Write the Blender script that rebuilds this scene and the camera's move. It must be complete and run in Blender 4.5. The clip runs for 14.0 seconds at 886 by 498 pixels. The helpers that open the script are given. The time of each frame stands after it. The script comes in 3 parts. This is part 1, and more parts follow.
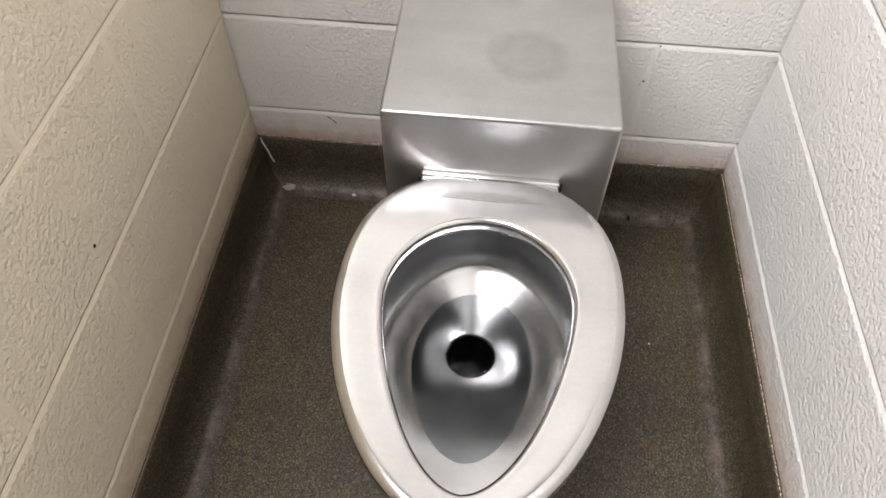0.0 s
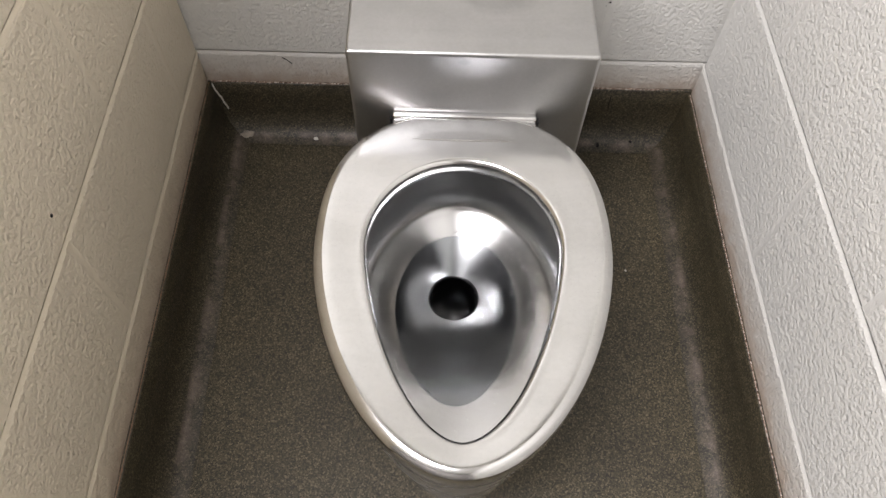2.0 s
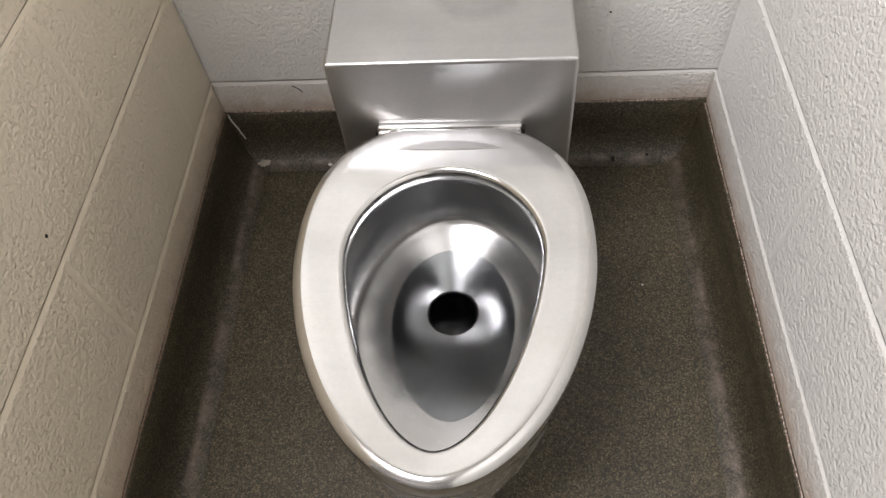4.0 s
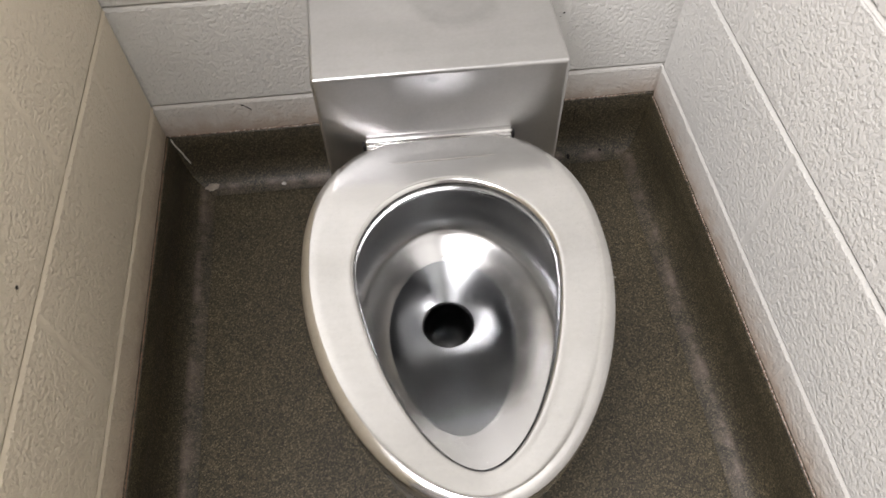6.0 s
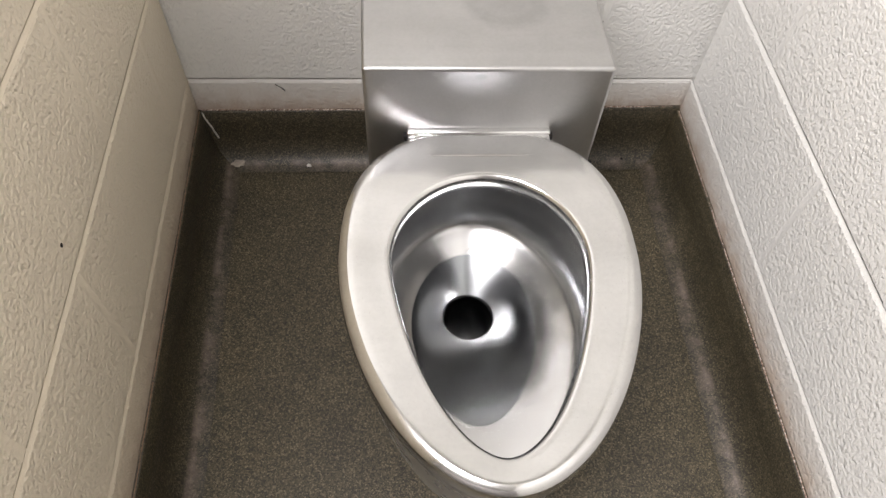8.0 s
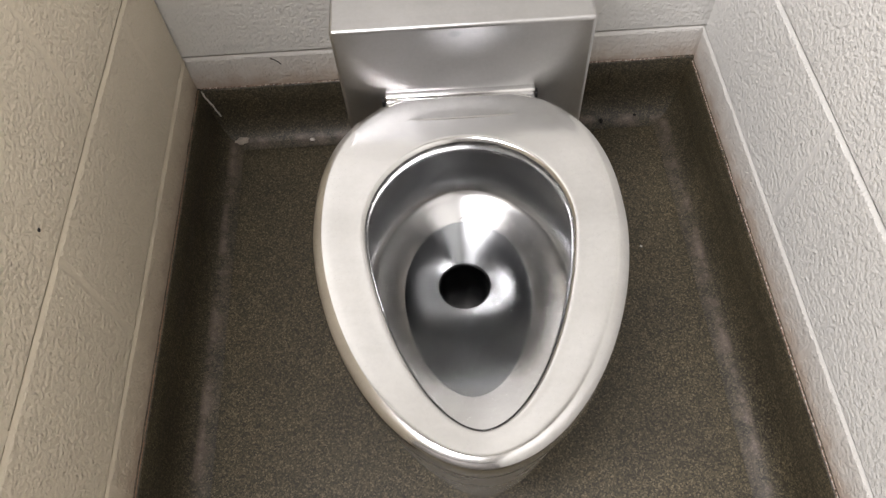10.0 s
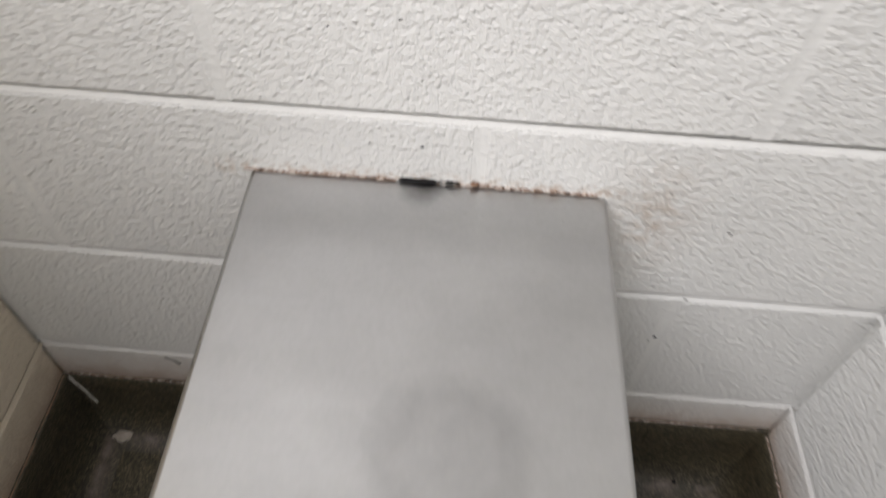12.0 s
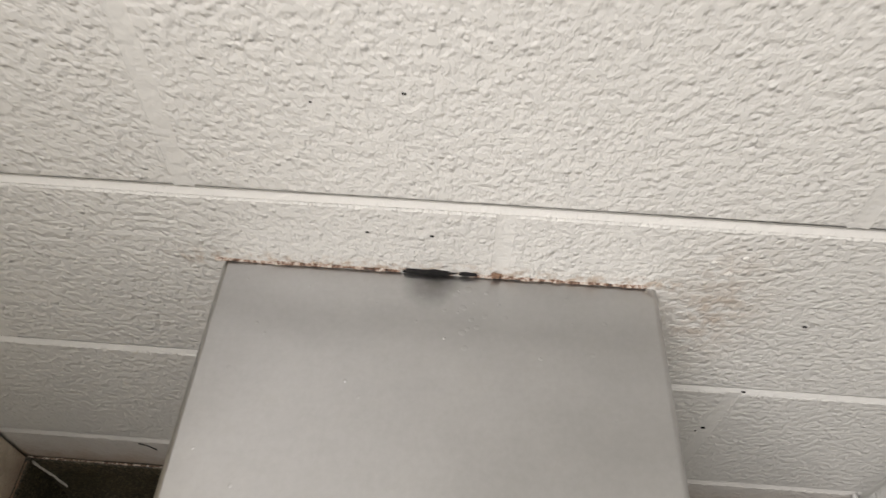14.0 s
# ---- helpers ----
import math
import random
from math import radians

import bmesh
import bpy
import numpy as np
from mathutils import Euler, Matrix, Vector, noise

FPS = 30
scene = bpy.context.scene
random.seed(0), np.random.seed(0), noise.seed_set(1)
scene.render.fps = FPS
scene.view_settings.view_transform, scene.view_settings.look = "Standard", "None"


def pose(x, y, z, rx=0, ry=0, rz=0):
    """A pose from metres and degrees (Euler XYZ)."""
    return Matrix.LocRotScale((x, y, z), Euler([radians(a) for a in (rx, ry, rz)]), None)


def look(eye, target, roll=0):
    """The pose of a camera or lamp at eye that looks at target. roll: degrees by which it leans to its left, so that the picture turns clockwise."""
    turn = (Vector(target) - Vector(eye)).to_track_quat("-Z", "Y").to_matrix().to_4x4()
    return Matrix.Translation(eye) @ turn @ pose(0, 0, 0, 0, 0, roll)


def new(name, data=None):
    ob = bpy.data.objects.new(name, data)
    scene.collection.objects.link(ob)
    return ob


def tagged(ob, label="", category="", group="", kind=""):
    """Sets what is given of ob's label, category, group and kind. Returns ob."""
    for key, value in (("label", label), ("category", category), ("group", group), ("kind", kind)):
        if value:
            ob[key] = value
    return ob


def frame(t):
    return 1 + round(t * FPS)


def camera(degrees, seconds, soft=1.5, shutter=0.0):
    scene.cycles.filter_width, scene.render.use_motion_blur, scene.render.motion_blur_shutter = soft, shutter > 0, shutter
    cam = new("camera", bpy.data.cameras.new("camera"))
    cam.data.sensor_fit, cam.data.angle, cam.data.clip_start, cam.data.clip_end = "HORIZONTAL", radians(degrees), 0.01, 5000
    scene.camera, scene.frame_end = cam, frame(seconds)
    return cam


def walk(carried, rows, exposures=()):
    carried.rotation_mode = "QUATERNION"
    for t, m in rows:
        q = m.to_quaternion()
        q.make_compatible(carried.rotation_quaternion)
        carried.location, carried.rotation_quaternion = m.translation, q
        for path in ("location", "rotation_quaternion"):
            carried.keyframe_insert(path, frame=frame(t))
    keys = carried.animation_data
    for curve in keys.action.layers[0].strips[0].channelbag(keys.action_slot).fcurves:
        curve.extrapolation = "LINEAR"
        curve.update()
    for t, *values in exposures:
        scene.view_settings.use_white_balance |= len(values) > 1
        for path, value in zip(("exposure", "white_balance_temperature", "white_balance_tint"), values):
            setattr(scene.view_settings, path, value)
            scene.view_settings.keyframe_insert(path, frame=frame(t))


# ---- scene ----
cam = camera(66.0, 14.0, shutter=0.4)
PATH = [
    (0, (0.029, -0.973, 1.075), (-0.104, 0.23, -0.518), 0.2),
    (0.5, (-0.04, -0.926, 1.061), (-0.014, 0.176, -0.607), 4.0),
    (1, (-0.046, -0.92, 1.069), (0.02, 0.139, -0.626), 5.5),
    (1.5, (-0.025, -0.93, 1.069), (0.008, 0.12, -0.633), 3.6),
    (2, (0.0, -0.948, 1.065), (0.0, 0.097, -0.64), 1.5),
    (2.5, (0.019, -0.955, 1.065), (-0.02, 0.096, -0.636), -0.8),
    (3, (0.041, -0.96, 1.06), (-0.05, 0.113, -0.626), -3.7),
    (5.3, (0.118, -0.969, 1.01), (-0.099, 0.206, -0.594), -8.4),
    (5.5, (0.089, -0.968, 1.02), (-0.081, 0.201, -0.594), -5.4),
    (6, (-0.023, -0.947, 1.03), (0.067, 0.19, -0.614), -1.8),
    (6.5, (-0.078, -0.961, 1.039), (0.064, 0.145, -0.621), 3.0),
    (7, (-0.074, -0.966, 1.041), (0.091, 0.163, -0.601), 6.3),
    (7.5, (-0.082, -0.963, 1.045), (0.048, 0.167, -0.601), 7.2),
    (8, (-0.069, -0.958, 1.044), (0.037, 0.166, -0.607), 3.7),
    (10.5, (0.011, -0.95, 1.017), (-0.031, 0.103, -0.683), -5.3),
    (11, (0.006, -0.937, 1.018), (-0.023, 0.12, -0.679), -3.7),
    (11.4, (-0.006, -0.818, 1.036), (0.086, 0.366, -0.570), 1.9),
    (11.5, (0.0, -0.768, 1.024), (0.09, 0.445, -0.563), 2.1),
    (11.7, (0.033, -0.615, 0.987), (0.049, 0.627, -0.580), 2.1),
    (11.9, (0.050, -0.465, 0.951), (0.015, 0.800, -0.599), 3.0),
    (12, (0.055, -0.399, 0.937), (-0.001, 0.848, -0.626), 2.6),
    (12.5, (0.045, -0.259, 0.858), (-0.055, 0.926, -0.75), -0.8),
    (13, (0.039, -0.228, 0.847), (-0.067, 0.96, -0.759), -0.8),
    (13.5, (0.043, -0.233, 0.851), (-0.048, 0.973, -0.742), 0.8),
    (14, (0.038, -0.281, 0.901), (-0.023, 0.972, -0.657), 1.6),
]
walk(cam, [(t, look(eye, target, roll)) for t, eye, target, roll in PATH],
     exposures=[(0, 0.1, 6500, 10), (0.5, -0.08, 6500, 10), (3.2, -0.1, 6500, 10), (5.3, -0.1, 6500, 10), (6.5, 0.08, 6550, 10), (8.2, 0.14, 6550, 10), (10.5, -0.05, 6550, 10), (11.0, -0.08, 6550, 10), (11.5, -0.05, 6300, 9), (12.0, -0.35, 6300, 9), (12.5, -0.48, 6450, 9), (13.5, -0.50, 6680, 8), (14, -0.47, 6700, 8)])

# ---- world and light ----
world = bpy.data.worlds.new("world")
scene.world = world
world.use_nodes = True
world.node_tree.nodes["Background"].inputs[0].default_value = (0.8, 0.9, 1.0, 1)
world.node_tree.nodes["Background"].inputs[1].default_value = 0.02


def area_lamp(name, m, sx, sy, watts, colour):
    d = bpy.data.lights.new(name, "AREA")
    d.shape, d.size, d.size_y, d.energy, d.color = "RECTANGLE", sx, sy, watts, colour
    ob = new(name, d)
    ob.matrix_world = m
    return ob


area_lamp("ceiling_lamp", pose(-1.00, -1.30, 2.66), 1.5, 0.40, 130, (1.0, 0.965, 1.0))


# ---- materials ----
def material(name):
    m = bpy.data.materials.new(name)
    m.use_nodes = True
    nt = m.node_tree
    return m, nt, nt.nodes["Principled BSDF"]


def node(nt, kind, **values):
    n = nt.nodes.new(kind)
    for key, value in values.items():
        if key in n.inputs:
            n.inputs[key].default_value = value
    return n


def noise_tex(nt, vec, scale, detail=4.0, rough=0.55, distortion=0.0):
    n = node(nt, "ShaderNodeTexNoise", Scale=scale, Detail=detail, Roughness=rough, Distortion=distortion)
    nt.links.new(vec, n.inputs["Vector"])
    return n.outputs[0]


def place_vec(nt, scale=(1, 1, 1), turn=(0, 0, 0)):
    g = nt.nodes.new("ShaderNodeNewGeometry")
    mp = node(nt, "ShaderNodeMapping", Scale=scale, Rotation=turn)
    nt.links.new(g.outputs["Position"], mp.inputs["Vector"])
    return mp.outputs[0]


def ramp(nt, fac, stops):
    r = nt.nodes.new("ShaderNodeValToRGB")
    el = r.color_ramp.elements
    while len(el) < len(stops):
        el.new(0.5)
    for e, (p, c) in zip(el, stops):
        e.position, e.color = p, (*c, 1) if len(c) == 3 else c
    nt.links.new(fac, r.inputs[0])
    return r.outputs[0]


def grey(v):
    return (v, v, v)


def mix(nt, fac, a, b, kind="MIX"):
    m = nt.nodes.new("ShaderNodeMix")
    m.data_type, m.blend_type = "RGBA", kind
    for sock, v in ((m.inputs[0], fac), (m.inputs[6], a), (m.inputs[7], b)):
        if isinstance(v, (int, float)):
            sock.default_value = v
        elif isinstance(v, tuple):
            sock.default_value = (*v, 1)
        else:
            nt.links.new(v, sock)
    return m.outputs[2]


def calc(nt, op, a, b=0.0, clamp=False):
    m = nt.nodes.new("ShaderNodeMath")
    m.operation, m.use_clamp = op, clamp
    for sock, v in ((m.inputs[0], a), (m.inputs[1], b)):
        if isinstance(v, (int, float)):
            sock.default_value = v
        else:
            nt.links.new(v, sock)
    return m.outputs[0]


def bump(nt, bsdf, height, dist, strength=1.0, before=None):
    b = node(nt, "ShaderNodeBump", Strength=strength, Distance=dist)
    nt.links.new(height, b.inputs["Height"])
    if before is not None:
        nt.links.new(before, b.inputs["Normal"])
    nt.links.new(b.outputs[0], bsdf.inputs["Normal"])
    return b.outputs[0]


def coords(nt):
    g = nt.nodes.new("ShaderNodeNewGeometry")
    s = nt.nodes.new("ShaderNodeSeparateXYZ")
    nt.links.new(g.outputs["Position"], s.inputs[0])
    return s.outputs


BASE_TOP = 0.118


def wall_paint(name, lumps, tone=(0.70, 0.692, 0.655)):
    """Thick off-white gloss paint on concrete block; lumps: height of the block's open grain."""
    m, nt, b = material(name)
    v = place_vec(nt)
    broad = noise_tex(nt, v, 6, 4)
    colour = ramp(nt, broad, [(0.3, tuple(c * 0.95 for c in tone)), (0.7, tone)])
    info = nt.nodes.new("ShaderNodeObjectInfo")
    colour = mix(nt, 0.06, colour, info.outputs["Random"], "MULTIPLY")
    # grime and rust creeping up from the cove base
    z = coords(nt)[2]
    height = calc(nt, "SUBTRACT", z, BASE_TOP)
    ragged = noise_tex(nt, v, 38, 6, 0.65)
    edge = calc(nt, "SUBTRACT", calc(nt, "MULTIPLY", ragged, 0.05), height)
    edge = calc(nt, "MULTIPLY", edge, 26.0, True)
    colour = mix(nt, calc(nt, "MULTIPLY", edge, 0.75), colour, (0.30, 0.20, 0.13))
    haze = calc(nt, "MULTIPLY", calc(nt, "SUBTRACT", 0.075, height), 13.0, True)
    haze = calc(nt, "MULTIPLY", haze, ragged)
    colour = mix(nt, calc(nt, "MULTIPLY", haze, 1.15, True), colour, (0.43, 0.33, 0.25))
    # rust along the caulk line and a brown run beside the shroud, on the back wall only
    px, py, pz = coords(nt)
    on_back = calc(nt, "GREATER_THAN", py, -0.012)
    line = calc(nt, "SUBTRACT", 1.0, calc(nt, "MULTIPLY", calc(nt, "ABSOLUTE", calc(nt, "SUBTRACT", pz, 0.527)), 90.0), True)
    span = calc(nt, "MULTIPLY", calc(nt, "SUBTRACT", 0.19, calc(nt, "ABSOLUTE", calc(nt, "SUBTRACT", px, 0.018))), 40.0, True)
    fleck = ramp(nt, noise_tex(nt, v, 120, 5, 0.7), [(0.47, grey(0)), (0.60, grey(1))])
    line = calc(nt, "MULTIPLY", calc(nt, "MULTIPLY", line, span), fleck)
    run_x = calc(nt, "SUBTRACT", 1.0, calc(nt, "MULTIPLY", calc(nt, "ABSOLUTE", calc(nt, "SUBTRACT", px, 0.215)), 20.0), True)
    run_z = calc(nt, "SUBTRACT", 1.0, calc(nt, "MULTIPLY", calc(nt, "ABSOLUTE", calc(nt, "SUBTRACT", pz, 0.50)), 11.0), True)
    run = calc(nt, "MULTIPLY", calc(nt, "MULTIPLY", run_x, run_z), ramp(nt, noise_tex(nt, v, 75, 5, 0.7), [(0.40, grey(0)), (0.64, grey(0.9))]))
    rusty = calc(nt, "MULTIPLY", calc(nt, "MAXIMUM", line, run), on_back)
    colour = mix(nt, calc(nt, "MULTIPLY", rusty, 0.8), colour, (0.33, 0.22, 0.13))
    # rare pinholes and specks
    vor = node(nt, "ShaderNodeTexVoronoi", Scale=26.0)
    nt.links.new(v, vor.inputs["Vector"])
    speck = ramp(nt, vor.outputs["Distance"], [(0.02, grey(1)), (0.045, grey(0))])
    keep = ramp(nt, noise_tex(nt, v, 9, 2), [(0.66, grey(0)), (0.69, grey(1))])
    colour = mix(nt, mix(nt, 1.0, speck, keep, "MULTIPLY"), colour, (0.10, 0.085, 0.07))
    nt.links.new(colour, b.inputs["Base Color"])
    b.inputs["Roughness"].default_value = 0.42
    if lumps:
        # thick paint over open grain: a fairly even face with scattered pits, and pimples of paint
        pits = ramp(nt, noise_tex(nt, v, 150, 2, 0.5), [(0.30, grey(0)), (0.58, grey(1))])
        deep = ramp(nt, noise_tex(nt, v, 210, 2, 0.55), [(0.28, grey(0)), (0.44, grey(1))])
        cells = node(nt, "ShaderNodeTexVoronoi", Scale=180.0)
        nt.links.new(v, cells.inputs["Vector"])
        drop = ramp(nt, cells.outputs["Distance"], [(0.05, grey(1)), (0.20, grey(0.72)), (0.42, grey(0))])
        pick = nt.nodes.new("ShaderNodeSeparateColor")
        nt.links.new(cells.outputs["Color"], pick.inputs[0])
        drop = calc(nt, "MULTIPLY", drop, ramp(nt, pick.outputs[0], [(0.45, grey(0)), (0.95, grey(1))]))
        heights = calc(nt, "ADD", calc(nt, "ADD", calc(nt, "MULTIPLY", pits, 0.55), calc(nt, "MULTIPLY", deep, 0.30)), calc(nt, "MULTIPLY", drop, 0.6))
        n1 = bump(nt, b, heights, 0.0017 * lumps, 0.9)
        bump(nt, b, noise_tex(nt, v, 40, 3, 0.6), 0.0012 * lumps, 0.35, n1)
    else:
        bump(nt, b, noise_tex(nt, v, 60, 4, 0.6), 0.0012, 0.6)
    return m


BLOCK = wall_paint("painted_block", 1.0)
JOINT = wall_paint("painted_joint", 0.3)
# left wall: the warm light bounced onto it is put into the paint colour
BOUNCE_TONE = (0.76, 0.675, 0.535)
BLOCK_BOUNCE = wall_paint("bounce_toned_block", 1.4, BOUNCE_TONE)
JOINT_BOUNCE = wall_paint("bounce_toned_joint", 0.3, BOUNCE_TONE)


def floor_resin(name, tone=1.0):
    """Dark speckled resin with a fine sandy grain, worn and stained."""
    m, nt, b = material(name)
    v = place_vec(nt)
    grit = node(nt, "ShaderNodeTexVoronoi", Scale=520.0)
    nt.links.new(v, grit.inputs["Vector"])
    sep = nt.nodes.new("ShaderNodeSeparateColor")
    nt.links.new(grit.outputs["Color"], sep.inputs[0])
    fine = sep.outputs[0]
    grains = ramp(nt, fine, [(0.0, tuple(tone * c for c in (0.014, 0.0117, 0.0066))), (0.45, tuple(tone * c for c in (0.046, 0.0383, 0.0215))),
                             (0.80, tuple(tone * c for c in (0.088, 0.0735, 0.043))), (1.0, tuple(tone * c for c in (0.17, 0.143, 0.09)))])
    stain = noise_tex(nt, v, 7, 6, 0.6)
    colour = mix(nt, 0.55, grains, ramp(nt, stain, [(0.3, (0.55, 0.52, 0.50)), (0.55, (1.0, 0.98, 0.92)), (0.75, (1.25, 1.12, 0.95))]), "MULTIPLY")
    z = coords(nt)[2]
    # patchy, paler ledge along the toe of the cove
    toe = calc(nt, "SUBTRACT", 1.0, calc(nt, "MULTIPLY", calc(nt, "ABSOLUTE", calc(nt, "SUBTRACT", z, 0.007)), 170.0), True)
    toe = calc(nt, "MULTIPLY", toe, ramp(nt, noise_tex(nt, v, 24, 5, 0.7), [(0.42, grey(0)), (0.62, grey(1))]))
    colour = mix(nt, calc(nt, "MULTIPLY", toe, 0.55), colour, (0.22, 0.17, 0.14))
    nt.links.new(colour, b.inputs["Base Color"])
    b.inputs["Roughness"].default_value = 0.5
    n1 = bump(nt, b, fine, 0.0005, 0.4)
    bump(nt, b, noise_tex(nt, v, 30, 3), 0.002, 0.3, n1)
    return m


RESIN = floor_resin("floor_resin")
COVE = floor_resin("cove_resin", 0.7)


def steel(name, rough, brushed=(1, 1, 1), tone=0.60, smear=0.3, dirt=None, wave=0.0, grit=0.05, tint=(1.0, 0.987, 0.957)):
    """Worn stainless steel: brushed grain along one way, water marks and handling haze."""
    m, nt, b = material(name)
    v = place_vec(nt)
    grain = noise_tex(nt, place_vec(nt, brushed), 1.0, 5, 0.65)
    cloud = noise_tex(nt, v, 14, 5, 0.6)
    spots = noise_tex(nt, v, 70, 4, 0.6)
    b.inputs["Metallic"].default_value = 1.0
    base = ramp(nt, cloud, [(0.3, tuple(tone * 0.93 * c for c in tint)), (0.7, tuple(tone * 1.04 * c for c in tint))])
    bands = noise_tex(nt, place_vec(nt, (1.5, 16, 6)), 1.0, 4, 0.6)
    base = mix(nt, 0.5, base, ramp(nt, bands, [(0.3, (0.86, 0.85, 0.83)), (0.7, (1.06, 1.06, 1.06))]), "MULTIPLY")
    mottle = noise_tex(nt, v, 230, 4, 0.7)
    base = mix(nt, 0.25, base, ramp(nt, mottle, [(0.3, (0.82, 0.81, 0.80)), (0.7, (1.1, 1.1, 1.1))]), "MULTIPLY")
    if dirt:
        base = dirt(nt, base)
    nt.links.new(base, b.inputs["Base Color"])
    r = calc(nt, "ADD", rough, calc(nt, "MULTIPLY", calc(nt, "SUBTRACT", cloud, 0.5), smear * rough * 2))
    r = calc(nt, "ADD", r, calc(nt, "MULTIPLY", calc(nt, "SUBTRACT", spots, 0.5), 0.03))
    nt.links.new(r, b.inputs["Roughness"])
    n1 = bump(nt, b, grain, 0.0002, grit)
    if wave:
        bump(nt, b, noise_tex(nt, v, 9, 2), wave, 0.5, n1)
    return m


def ring_stain(nt, base):
    """A round water mark with a darker rim, an arc inside it, and drips near the wall."""
    x, y, z = coords(nt)
    v = place_vec(nt)
    wob = calc(nt, "MULTIPLY", calc(nt, "SUBTRACT", noise_tex(nt, v, 45, 4), 0.5), 0.022)
    dx = calc(nt, "SUBTRACT", x, 0.057)
    dy = calc(nt, "ADD", y, 0.232)
    r = calc(nt, "ADD", calc(nt, "SQRT", calc(nt, "ADD", calc(nt, "MULTIPLY", dx, dx), calc(nt, "MULTIPLY", dy, dy))), wob)
    disc = ramp(nt, calc(nt, "MULTIPLY", r, 10.0), [(0.30, grey(0.75)), (0.36, grey(1.0)), (0.45, grey(0.9)), (0.60, grey(0))])
    patchy = ramp(nt, noise_tex(nt, v, 40, 5, 0.65), [(0.25, grey(0.45)), (0.7, grey(1))])
    fac = mix(nt, 1.0, disc, patchy, "MULTIPLY")
    top = calc(nt, "GREATER_THAN", z, 0.515)
    fac = calc(nt, "MULTIPLY", calc(nt, "MULTIPLY", fac, top), 0.5)
    base = mix(nt, fac, base, (0.27, 0.265, 0.26))
    sx = calc(nt, "SUBTRACT", x, 0.018)
    sy = calc(nt, "ADD", y, 0.004)
    soot = calc(nt, "SQRT", calc(nt, "ADD", calc(nt, "MULTIPLY", sx, sx), calc(nt, "MULTIPLY", sy, sy)))
    soot = calc(nt, "MULTIPLY", calc(nt, "SUBTRACT", 0.024, calc(nt, "ADD", soot, wob)), 45.0, True)
    base = mix(nt, calc(nt, "MULTIPLY", soot, calc(nt, "MULTIPLY", top, 0.75)), base, (0.10, 0.095, 0.09))
    fx = calc(nt, "SUBTRACT", x, 0.019)
    fz = calc(nt, "MULTIPLY", calc(nt, "SUBTRACT", z, 0.511), 1.7)
    dot = calc(nt, "SQRT", calc(nt, "ADD", calc(nt, "MULTIPLY", fx, fx), calc(nt, "MULTIPLY", fz, fz)))
    dot = calc(nt, "MULTIPLY", calc(nt, "SUBTRACT", 0.009, dot), 200.0, True)
    front_face = calc(nt, "LESS_THAN", y, -0.354)
    return mix(nt, calc(nt, "MULTIPLY", calc(nt, "MULTIPLY", dot, front_face), 0.4), base, (0.25, 0.25, 0.25))


SHROUD = steel("shroud_steel", 0.33, (18, 260, 260), 0.50, 0.10, ring_stain, 0.003, 0.01, (0.99, 0.99, 0.985))
RIM = steel("rim_steel", 0.16, (60, 60, 60), 0.66, 0.4, None, 0.0008, 0.05, (0.985, 0.985, 0.98))
BOWL = steel("bowl_steel", 0.24, (30, 30, 30), 0.60, 0.3, None, 0.003, 0.05, (0.985, 0.99, 0.99))
SKIRT = steel("skirt_steel", 0.28, (30, 30, 300), 0.55, 0.3)


def plain(name, colour, rough=0.6, metal=0.0, grain=200, depth=0.0006):
    m, nt, b = material(name)
    v = place_vec(nt)
    n = noise_tex(nt, v, grain, 4, 0.65)
    c = ramp(nt, n, [(0.3, tuple(0.72 * k for k in colour)), (0.7, tuple(min(1, 1.2 * k) for k in colour))])
    nt.links.new(c, b.inputs["Base Color"])
    b.inputs["Roughness"].default_value, b.inputs["Metallic"].default_value = rough, metal
    bump(nt, b, n, depth, 0.7)
    return m


def crust(name, stops):
    m, nt, b = material(name)
    v = place_vec(nt)
    n = noise_tex(nt, v, 260, 5, 0.7)
    nt.links.new(ramp(nt, n, stops), b.inputs["Base Color"])
    b.inputs["Roughness"].default_value = 0.8
    bump(nt, b, noise_tex(nt, v, 400, 4, 0.7), 0.002, 0.9)
    return m


CRUST = crust("rusty_caulk", [(0.40, (0.05, 0.03, 0.02)), (0.48, (0.22, 0.13, 0.085)), (0.55, (0.48, 0.40, 0.34)), (0.66, (0.62, 0.58, 0.52))])
RUST = plain("rusty_bead", (0.20, 0.12, 0.075), 0.8, 0, 160, 0.002)
CAULK = plain("old_caulk", (0.46, 0.37, 0.30), 0.7, 0, 170, 0.002)
# near-black, for painted shade in gaps and for specks and cracks
BLACK = plain("gap_shade_and_speck_black", (0.006, 0.005, 0.005), 0.9)
DRIP = plain("white_paint_drip", (0.55, 0.53, 0.48), 0.5)
GLUE = plain("pale_blob", (0.30, 0.26, 0.21), 0.6, 0, 120, 0.001)
CEILING = plain("ceiling_paint", (0.72, 0.71, 0.68), 0.8, 0, 40)
# dark tone for an unseen wall, to dim what the steel reflects
FAR_WALL = plain("unseen_wall_dark", (0.16, 0.15, 0.14), 0.6, 0, 40)
# the shade down the pipe is put into this near-black steel tone
PIPE = steel("pipe_shade_steel", 0.35, (60, 60, 60), 0.06)

